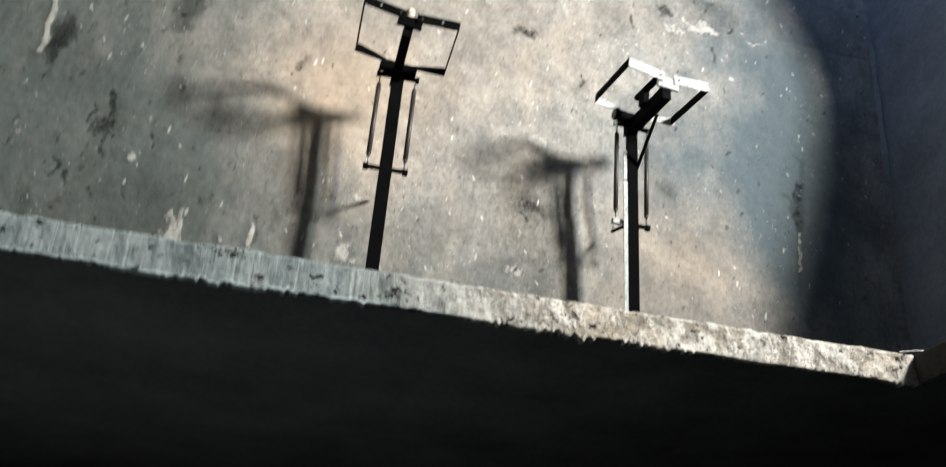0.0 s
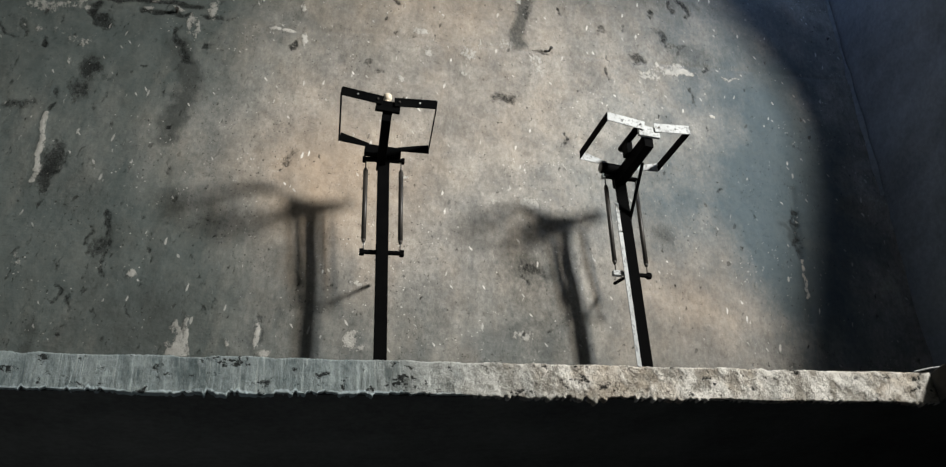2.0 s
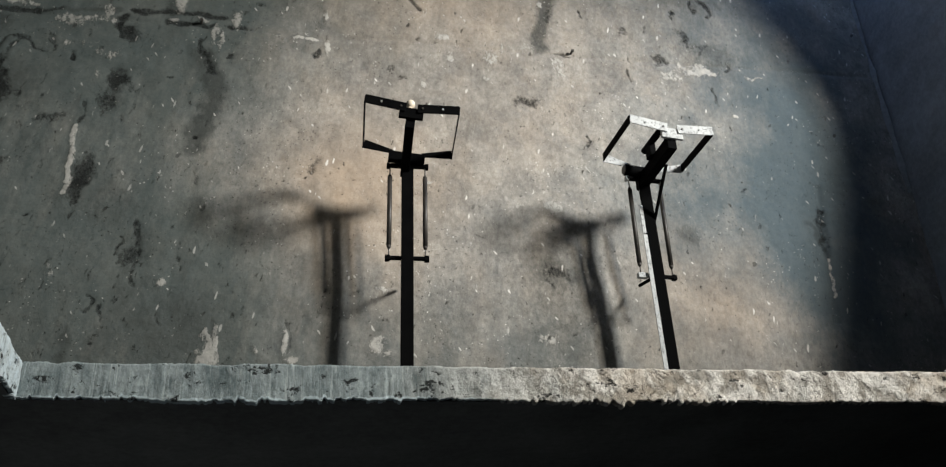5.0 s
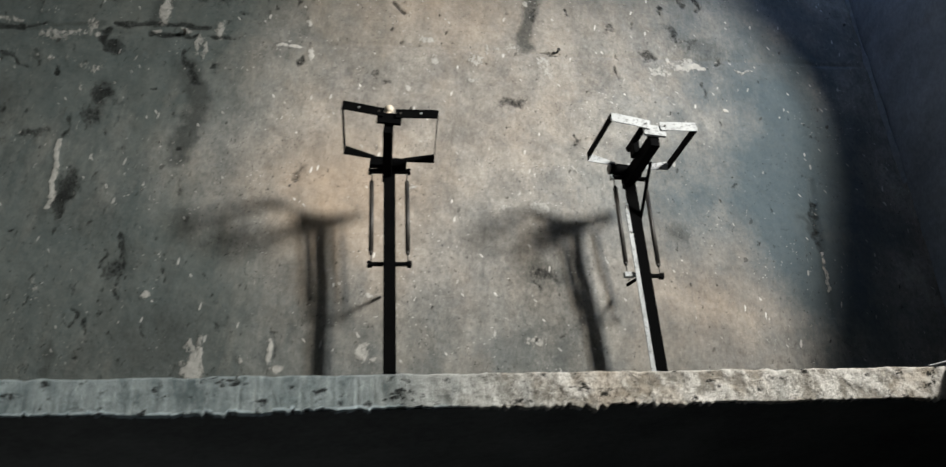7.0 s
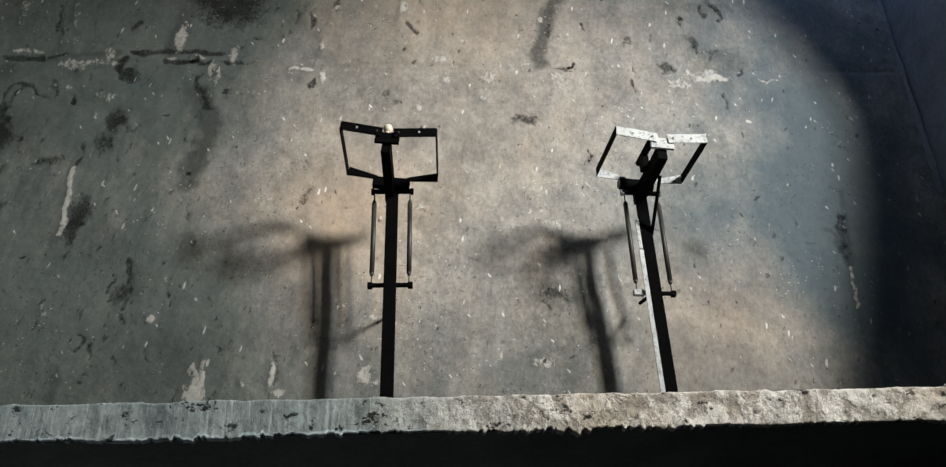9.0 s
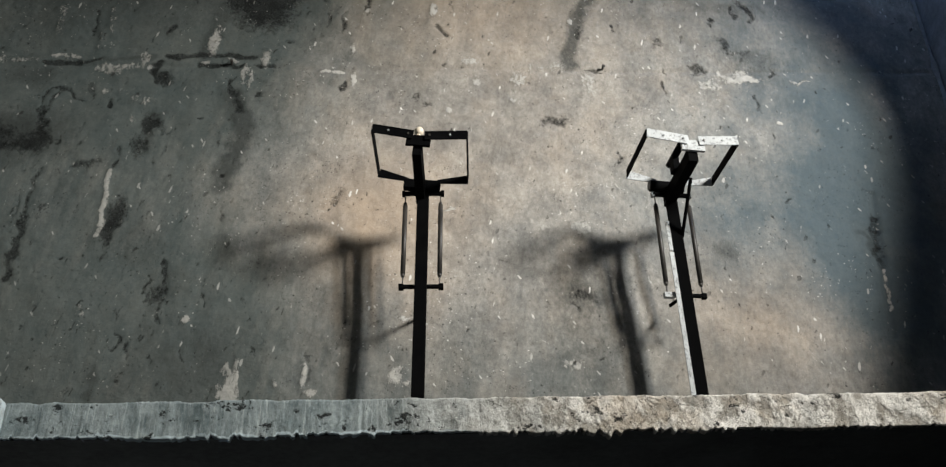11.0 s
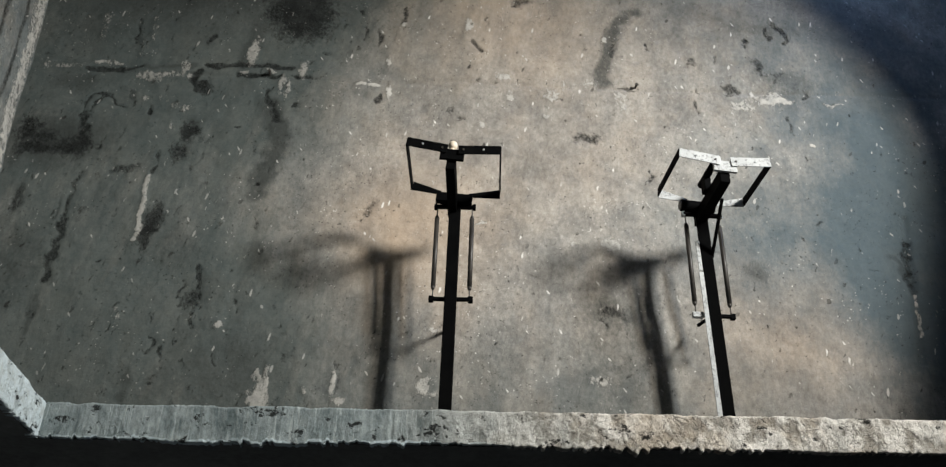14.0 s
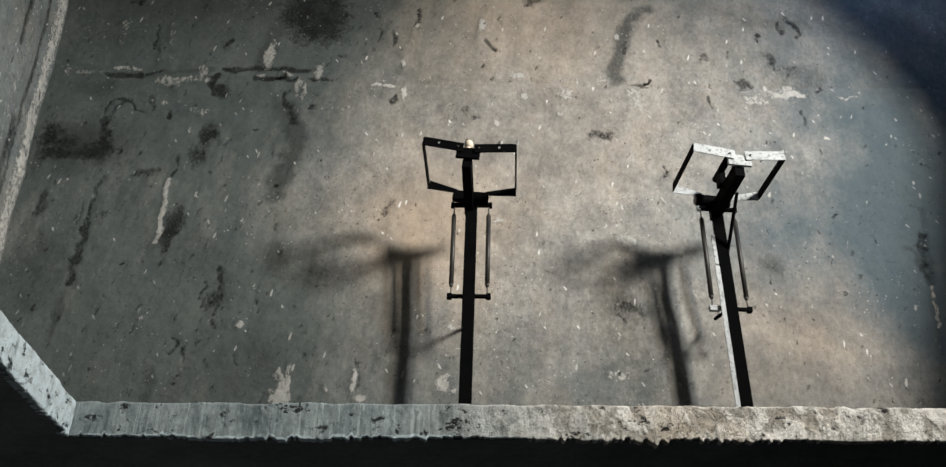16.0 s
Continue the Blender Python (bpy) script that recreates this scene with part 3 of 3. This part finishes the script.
def build_back_wall():
    xs, zs = np.arange(-3.9, 8.01, 0.018), np.arange(SLAB_TOP - 0.1, CEIL + 0.02, 0.018)
    x, z = np.meshgrid(xs, zs)
    wx, wz = x + 0.022 * relief(xs, zs, 0.09, 21) + 0.02 * relief(xs, zs, 0.21, 23), z + 0.022 * relief(xs, zs, 0.09, 22)
    soot, plaster, smear = field(soot_marks, wx, wz), field(pale_marks, x + 0.4 * (wx - x), wz), field(stain_marks, wx, wz)

    def cloud(cx, cz, rx, rz):
        return np.exp(-(((x - cx) / rx) ** 2) - ((z - cz) / rz) ** 2)

    # dirt plus painted light falloff: darker left, top and foot, lighter centre
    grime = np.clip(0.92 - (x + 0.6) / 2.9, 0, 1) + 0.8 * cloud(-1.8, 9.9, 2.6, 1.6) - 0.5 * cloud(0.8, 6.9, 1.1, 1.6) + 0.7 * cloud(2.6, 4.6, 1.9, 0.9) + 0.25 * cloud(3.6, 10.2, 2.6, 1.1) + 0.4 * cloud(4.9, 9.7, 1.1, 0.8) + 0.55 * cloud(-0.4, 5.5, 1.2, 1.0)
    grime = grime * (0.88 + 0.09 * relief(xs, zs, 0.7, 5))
    # where the right side's bluish dimness is painted into the wall
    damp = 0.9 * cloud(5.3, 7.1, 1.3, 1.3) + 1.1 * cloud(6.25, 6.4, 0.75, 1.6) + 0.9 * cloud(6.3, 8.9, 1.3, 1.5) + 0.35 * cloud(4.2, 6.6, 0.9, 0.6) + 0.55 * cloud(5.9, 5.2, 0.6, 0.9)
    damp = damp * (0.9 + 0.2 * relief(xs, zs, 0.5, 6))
    # ochre beside the left stand; the warm glow higher up is painted in
    ochre = 1.0 * cloud(1.0, 6.7, 0.75, 0.9) + 0.8 * cloud(1.9, 9.8, 1.8, 1.0) + 0.45 * cloud(4.7, 5.4, 1.0, 0.6) + 0.25 * cloud(2.6, 7.6, 1.2, 0.9)
    y = WALL_Y + 0.012 * relief(xs, zs, 0.8, 1) + 0.005 * relief(xs, zs, 0.21, 2) + 0.002 * relief(xs, zs, 0.07, 3)
    y += 0.008 * np.clip(soot, 0, 1) - 0.008 * np.clip(plaster, 0, 1)
    y += 0.012 * np.exp(-((z - 8.68 - 0.03 * relief(xs, zs, 1.1, 7)) / 0.03) ** 2)
    y += 0.03 * np.exp(-((x - 5.97 - 0.16 * (z - 5.77)) / 0.035) ** 2) * (z > 5.3) * (z < 7.0)
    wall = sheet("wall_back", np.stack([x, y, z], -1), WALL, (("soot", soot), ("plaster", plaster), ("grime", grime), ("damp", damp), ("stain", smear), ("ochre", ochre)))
    tagged(wall, "tall stained concrete wall with pale plaster remains and soot runs", kind="structure")
    slabs("wall_back_core", [(-4.3, 8.0, WALL_Y + 0.12, WALL_Y + 0.45, SLAB_TOP, CEIL + 0.2)], SLAB, "plain concrete core behind the stained wall")


def side_x(z, right):
    return 7.10 + 0.068 * (z - SLAB_TOP) if right else -2.95 - 0.066 * (z - SLAB_TOP)


JAMB, HEAD, BAY, FAR = 4.25, 9.6, 13.0, 16.0


def build_side_wall(name, right, label, y0=-3.3):
    ys, zs = np.arange(y0, WALL_Y + 0.04, 0.04), np.arange(SLAB_TOP - 0.1, CEIL + 0.05, 0.05)
    y, z = np.meshgrid(ys if right else ys[::-1], zs)
    x = side_x(z, right) + 0.014 * relief(ys, zs, 0.6, 11) + 0.006 * relief(ys, zs, 0.17, 12)
    if right:
        wall = sheet(name, np.stack([x, y, z], -1), GLOOM)
    else:
        pale_bands = [(6.95, 3.8, 6.95, 11.5, 0.09, 0.09, 0.8), (6.52, 3.8, 6.44, 11.5, 0.06, 0.06, 0.5), (6.2, 6.0, 6.3, 11.5, 0.05, 0.05, 0.4)]
        dark_bands = [(6.74, 3.8, 6.72, 11.5, 0.025, 0.025, 0.75), (6.34, 8.5, 6.36, 11.5, 0.03, 0.03, 0.85), (6.62, 6.5, 6.66, 7.6, 0.05, 0.12, 0.7)]
        soot, plaster = field(dark_bands, y, z), field(pale_bands, y, z)
        x = x + 0.012 * plaster - 0.012 * soot
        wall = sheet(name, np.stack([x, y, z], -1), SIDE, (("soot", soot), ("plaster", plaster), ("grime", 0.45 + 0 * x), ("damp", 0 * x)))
    tagged(wall, label, kind="structure")


def build_corner_strip():
    """A worn, uneven plaster fillet left in the corner beside the unlit side wall."""
    zs = np.arange(6.95, 10.6, 0.05)
    wide = 0.022 + 0.030 * np.clip(1 - np.abs(zs - 7.6) / 1.6, 0, 1) + 0.008 * relief(zs, zs[:3], 0.2, 61)[0]
    x = 7.10 + 0.068 * (zs - SLAB_TOP) - 0.02
    back, mid, front = np.stack([x - wide, 0 * zs + WALL_Y - 0.02, zs], -1), np.stack([x - 0.4 * wide, WALL_Y - 0.03 - 0.4 * wide, zs], -1), np.stack([x, WALL_Y - 0.02 - wide, zs], -1)
    tagged(sheet("trim_corner", np.stack([back, mid, front]), FILLET), "grey ragged plaster strip in the dark corner", kind="structure")


build_back_wall()
build_corner_strip()
build_side_wall("wall_left", False, "pale grey rendered concrete side wall")
slabs("wall_left_core", [(-4.2, -3.9, -3.3, WALL_Y, 0, CEIL + 0.2)], SLAB, "plain concrete core of a side wall")
build_side_wall("wall_right", True, "concrete side wall with bluish gloom in its colour", JAMB)
# the side wall stands only beside the stained wall; an unseen opening and lintel are added to trim the floodlights
slabs("wall_right_core", [(7.75, 8.0, JAMB, WALL_Y, SLAB_TOP, CEIL), (7.6, 8.0, -3.3, JAMB, HEAD, CEIL)], NEAR_BLACK, "unseen concrete wall and lintel that trim the floodlights")


def build_light_blocker():
    """An unseen blocker, raking and corbelled out towards the roof, added to shape the lit wall's edge."""
    bm = bmesh.new()
    outline = [(5.88, SLAB_TOP), (7.34, 7.95), (7.42, 8.6), (7.02, 9.5), (6.35, 10.3), (5.4, CEIL), (8.9, CEIL), (8.9, SLAB_TOP)]
    near, far = ([bm.verts.new((x, y, z)) for x, z in outline] for y in (JAMB, JAMB + 0.3))
    bm.faces.new(near)
    bm.faces.new(far[::-1])
    for k in range(len(outline)):
        bm.faces.new((near[k - 1], far[k - 1], far[k], near[k]))
    bmesh.ops.recalc_face_normals(bm, faces=bm.faces)
    tagged(mesh_object("wall_light_blocker", bm, NEAR_BLACK), "unseen concrete blocker that shapes the floodlit edge", kind="structure")


build_light_blocker()
# unseen bay, added to enclose the floodlights
slabs("wall_added_bay", [(BAY, BAY + 0.3, -3.3, WALL_Y, 0, CEIL + 0.2), (8.0, BAY, WALL_Y, WALL_Y + 0.3, SLAB_TOP, CEIL + 0.2)], SLAB, "unseen plain concrete walls added around the floodlights")
slabs("wall_lower", [(-4.2, BAY + 0.3, FAR, FAR + 0.3, -0.2, SLAB_TOP), (-4.2, -3.9, WALL_Y, FAR, -0.2, SLAB_LOW), (BAY, BAY + 0.3, WALL_Y, FAR, -0.2, SLAB_TOP)], SLAB, "plain concrete walls of the dark room below")
slabs("wall_front", [(-4.2, BAY + 0.3, -3.6, -3.3, 0, CEIL + 0.2)], SLAB, "plain concrete wall closing the hall")
# unseen roof; its opening is added and placed to let blue light in
slabs("ceiling", [(-4.2, BAY + 0.3, -3.3, 4.4, CEIL, CEIL + 0.2), (-4.2, BAY + 0.3, 6.6, WALL_Y + 0.12, CEIL, CEIL + 0.2), (-4.2, 4.4, 4.4, 6.6, CEIL, CEIL + 0.2), (7.2, BAY + 0.3, 4.4, 6.6, CEIL, CEIL + 0.2)], SLAB, "unseen concrete roof with an opening added for blue light")

R = 0.03
slabs("floor", [(-4.2, BAY, EDGE_Y + R, FAR, SLAB_LOW, SLAB_TOP), (-3.9, EDGE_L - R, EDGE_NEAR - R, EDGE_Y + R, SLAB_LOW, SLAB_TOP), (EDGE_R + R, BAY, EDGE_NEAR - R, EDGE_Y + R, SLAB_LOW, SLAB_TOP), (-3.9, BAY, -3.3, EDGE_NEAR - R, SLAB_LOW, SLAB_TOP)], SLAB, "thick dull concrete floor slab with a rectangular opening")
slabs("floor_lower", [(-3.9, BAY, -3.3, FAR, -0.2, 0)], BOUNCE, "unseen concrete floor below, toned to bounce light up")


def build_edge(name, start, end, seed, label, material=None):
    """One side of the opening's rim, with its upper arris and ragged lower lip."""
    start, end = Vector(start), Vector(end)
    length, along = (end - start).length, (end - start).normalized()
    inward = Vector((along.y, -along.x, 0))
    s, rows = np.arange(0, length + 0.008, 0.008), np.linspace(0, 1, 25)
    s[-1] = length
    rng = np.random.default_rng(seed)
    u, v = np.meshgrid(s, rows)
    broken = np.clip((u - 0.33 * length) / (0.22 * length), 0, 1) if seed == 21 else np.zeros_like(u) + 0.2
    top = SLAB_TOP + 0.004 * relief(s, rows, 0.09, seed)[:1] + 0.004 * rng.standard_normal(len(s)) * 0.4
    steps = np.repeat(rng.standard_normal(len(s) // 3 + 1), 3)[: len(s)]
    teeth = np.clip(relief(s, rows, 0.3, seed + 1)[:1] + 0.7, 0.25, 1) * np.abs(steps) * (0.012 if seed == 21 else 0.004) + np.abs(rng.standard_normal(len(s))) * 0.003
    low = SLAB_LOW + 0.006 * relief(s, rows, 0.3, seed + 2)[:1] - teeth + 0.004
    notch = np.repeat(rng.standard_normal(len(s) // 2 + 1), 2)[: len(s)]
    low = low + np.where(notch > 1.1, 0.006 * notch, 0.0)
    z = low + (top - low) * v
    saw = 0.0012 * relief(s, rows * 0.01, 0.02, seed + 3)
    lumps = 0.004 * relief(s, rows * (SLAB_TOP - SLAB_LOW), 0.06, seed + 4) + 0.0015 * relief(s, rows * (SLAB_TOP - SLAB_LOW), 0.025, seed + 5)
    out = saw * (1 - broken) + lumps * (0.25 + 0.75 * broken)
    out = out - 0.02 * np.clip((v - 0.93) / 0.07, 0, 1) ** 2
    p = np.stack([start.x + along.x * u + inward.x * out, start.y + along.y * u + inward.y * out, z], -1)
    slurry = np.clip(1.4 - v / (0.08 + 0.045 * np.clip(relief(s, rows, 0.12, seed + 7)[:1], -1, 1)), 0, 1)
    # the left rim is lifted all over: cool light painted in
    slurry = slurry * (1 - 0.8 * broken) + (0.7 if seed == 31 else 0.0)
    slurry = np.concatenate([slurry[:1], slurry, slurry[-1:]])
    lip = p[-1:].copy()
    lip[..., 0] -= inward.x * 0.06
    lip[..., 1] -= inward.y * 0.06
    under = p[:1].copy()
    under[..., 0] -= inward.x * 0.06
    under[..., 1] -= inward.y * 0.06
    under[..., 2] += 0.004
    p = np.concatenate([under, p, lip])
    broken = np.concatenate([broken[:1], broken, broken[-1:]])
    return tagged(sheet(name, p, material or EDGE, (("broken", broken), ("slurry", slurry))), label, kind="structure")


build_edge("trim_edge_far", (EDGE_L, EDGE_Y, 0), (EDGE_R, EDGE_Y, 0), 21, "pale sawn concrete edge of the floor opening, ragged below")
build_edge("trim_edge_left", (EDGE_L, EDGE_NEAR, 0), (EDGE_L, EDGE_Y, 0), 31, "pale sawn concrete side edge of the floor opening")
# faces away from the floodlights: its shade is in the material's colour
build_edge("trim_edge_right", (EDGE_R, EDGE_Y, 0), (EDGE_R, EDGE_NEAR, 0), 41, "concrete side edge of the floor opening, its shade painted near-black", NEAR_BLACK)
build_edge("trim_edge_near", (EDGE_R, EDGE_NEAR, 0), (EDGE_L, EDGE_NEAR, 0), 51, "concrete near edge of the floor opening")


# ---- the steel stands ----
def build_stand(m, head_roll, rail_paint, white_side, tie, low, back, label):
    stand = new("steel_stand")
    stand.matrix_world = m
    tagged(stand, label, "steel stand", "steel stands on the floor slab")
    h = 0.054
    turn = pose(0, 0, 0, 0, 0, -15 if white_side else 0)
    part("post", box(bmesh.new(), -h, h, -h, back, 0.015, 2.79, 0.006, turn), BLACK, stand)
    part("base_plate", box(bmesh.new(), -0.13, 0.13, -0.13, 0.13, 0, 0.015, 0.003), BLACK, stand)
    if white_side:
        bm = box(bmesh.new(), -0.106, -0.064, -0.046, -0.036, 0.02, 2.09, 0.002)
        box(bm, -0.099, -0.064, -0.038, -0.028, 2.11, 2.42, 0.002)
        part("side_strip", bm, WHITE, stand, "chipped white-painted flat strip")
    # lower and upper yokes with the two sprung tubes
    lower = part("lower_yoke", box(bmesh.new(), -0.185, 0.185, -0.008, 0.028, low - 0.015, low + 0.015, 0.004), BLACK, stand)
    upper = part("upper_yoke", box(bmesh.new(), -0.185, 0.185, -0.050, -0.006, 2.70, 2.73, 0.004), BLACK, stand)
    for side in (-1, 1):
        x = side * 0.163
        foot, top = Vector((x, 0.014, low)), Vector((x, -0.024, 2.715))
        way = (top - foot).normalized()
        a, b = foot + way * 0.125, top - way * 0.125
        bm = rod(bmesh.new(), a, b, 0.022)
        rod(bm, a - way * 0.03, a, 0.012, 0.022)
        rod(bm, b, b + way * 0.03, 0.022, 0.012)
        tube = part("spring_tube", bm, TUBE, stand, "dark rubbed steel spring tube", True)
        part("eye_rod", rod(bmesh.new(), foot, a - way * 0.02, 0.006, sides=8), TUBE, tube)
        part("eye_rod", rod(bmesh.new(), b + way * 0.02, top, 0.006, sides=8), TUBE, tube)
        inner = 0.055 if white_side and side < 0 else 0.0
        end = box(bmesh.new(), x - 0.022 + side * 0.012, x + inner + 0.022 + side * 0.012, -0.010, 0.038, low - 0.025, low + 0.025, 0.005)
        part("clamp", end, WHITE if white_side and side < 0 else BLACK, lower)
        end = box(bmesh.new(), x - 0.014 + side * 0.018, x + 0.014 + side * 0.018, -0.048, 0.0, 2.692, 2.74, 0.005)
        part("clamp", end, WHITE if white_side else BLACK, upper)
    # wall tie behind the post
    part("wall_tie", rod(bmesh.new(), (0, 0.008, 1.69), (tie, 0.33 if white_side else 0.47, 1.73), 0.016, sides=12), BLACK, stand)
    # the head: a forward arm, a cross beam, and two looped rails
    head = new("head")
    head.parent = stand
    head.matrix_basis = pose(0, 0, 2.89, 0, head_roll, 0)
    part("arm", bar((0, 0.05, -0.195), (0, -0.684, -0.165), 0.09 if white_side else 0.082, 0.135 if white_side else 0.115, 0.006), BLACK, head)
    if white_side:
        beam = part("cross_beam", rod(bmesh.new(), (-0.20, -0.055, -0.105), (0.12, -0.055, -0.105), 0.056, sides=24), BLACK, head, smooth=False)
        part("beam_cap", rod(bmesh.new(), (-0.212, -0.055, -0.105), (-0.2, -0.055, -0.105), 0.046, sides=20), TUBE, beam)
    else:
        part("cross_beam", box(bmesh.new(), -0.17, 0.17, -0.09, -0.02, -0.155, -0.055, 0.008), BLACK, head)
    part("nose_plate", box(bmesh.new(), -0.107, 0.107, -0.715, -0.685, -0.135, -0.025, 0.005), rail_paint, head)
    for side in (-1, 1):
        inner, outer = side * 0.05, side * 0.42
        corners = [(inner, -0.725, -0.035), (outer, -0.725, 0.005), (outer, -0.06, 0.0), (side * 0.14, -0.06, -0.05)]
        loop = part("front_rail", bar(corners[0], corners[1], 0.008, 0.094, 0.003), rail_paint, head)
        # black even between white rails: the shade of these faces is painted on
        part("side_bar", bar(Vector(corners[1]) + Vector((0, 0.004, 0)), Vector(corners[2]) - Vector((0, 0.004, 0)), 0.008, 0.09, 0.003), BLACK, head)
        rear = bar(corners[2], corners[3], 0.008, 0.094, 0.003)
        for v in rear.verts:
            # the rear rail narrows towards the beam
            t = (v.co.x - corners[2][0]) / (corners[3][0] - corners[2][0])
            axis = corners[2][2] + t * (corners[3][2] - corners[2][2])
            v.co.z = axis + (v.co.z - axis) * (1.05 - 0.6 * t)
        part("rear_rail", rear, rail_paint, head)
        for k in (0.12, 0.6):
            bx = inner + (outer - inner) * k
            part("bolt", rod(bmesh.new(), (bx, -0.729, -0.035 + 0.04 * k), (bx, -0.738, -0.035 + 0.04 * k), 0.009, sides=8), TUBE if k < 0.5 else WHITE, loop)
    if white_side:
        part("side_tube", rod(bmesh.new(), (-0.05, -0.60, 0.03), (-0.05, -0.22, 0.03), 0.034), BLACK, head, smooth=True)
        part("tube_block", box(bmesh.new(), -0.08, -0.02, -0.40, -0.30, -0.13, 0.005, 0.004), BLACK, head)
        part("brace", rod(bmesh.new(), (0.07, -0.40, -0.215), (0.064, -0.04, -0.64), 0.016, sides=12), BLACK, head)
    bm = bmesh.new()
    bmesh.ops.create_uvsphere(bm, u_segments=20, v_segments=12, radius=0.012 if white_side else 0.042, matrix=pose(-0.02, -0.62, 0.085) @ Matrix.Diagonal((1, 1, 1.1, 1)))
    rod(bm, (-0.02, -0.62, -0.12), (-0.02, -0.62, 0.07), 0.022)
    part("knob", bm, WHITE if white_side else KNOB, head, "small pale pin" if white_side else "yellowed round knob", True)
    return stand


build_stand(pose(1.386, 6.545, SLAB_TOP, 1.0, 1.75, -3.5), 6, BLACK, False, 0.0, 1.750, 0.022, "black steel stand with sprung tubes and looped black rails")
build_stand(pose(3.790, 6.663, SLAB_TOP, 3.3, 0.14, 4), 2.5, WHITE, True, -0.03, 1.678, -0.012, "black steel stand with chipped white rails and side strip")


# ---- small things ----
def build_anchor(x, z):
    bm = rod(bmesh.new(), (x, WALL_Y + 0.02, z), (x + 0.005, WALL_Y - 0.07, z - 0.008), 0.012, sides=10)
    rod(bm, (x + 0.005, WALL_Y - 0.055, z - 0.007), (x + 0.005, WALL_Y - 0.07, z - 0.008), 0.02, sides=6)
    tagged(mesh_object("anchor_stud", bm, TUBE), "small rusted steel anchor stud in the wall", "anchor stud", "studs in the stained wall")


build_anchor(3.50, 8.70)
build_anchor(-0.62, 8.72)


def build_cable():
    """A thin cable that trails off the floor beside the opening."""
    curve = bpy.data.curves.new("cable", "CURVE")
    curve.dimensions, curve.bevel_depth, curve.bevel_resolution = "3D", 0.006, 2
    spline = curve.splines.new("POLY")
    places = [(5.02, 4.86, SLAB_TOP + 0.006), (5.16, 4.84, SLAB_TOP + 0.03), (5.34, 4.83, SLAB_TOP + 0.05), (5.6, 4.9, SLAB_TOP + 0.03), (6.0, 5.1, SLAB_TOP + 0.006)]
    spline.points.add(len(places) - 1)
    for point, place in zip(spline.points, places):
        point.co = (*place, 1)
    curve.materials.append(WHITE)
    tagged(new("cable", curve), "thin pale cable lying on the floor edge", "cable")


build_cable()
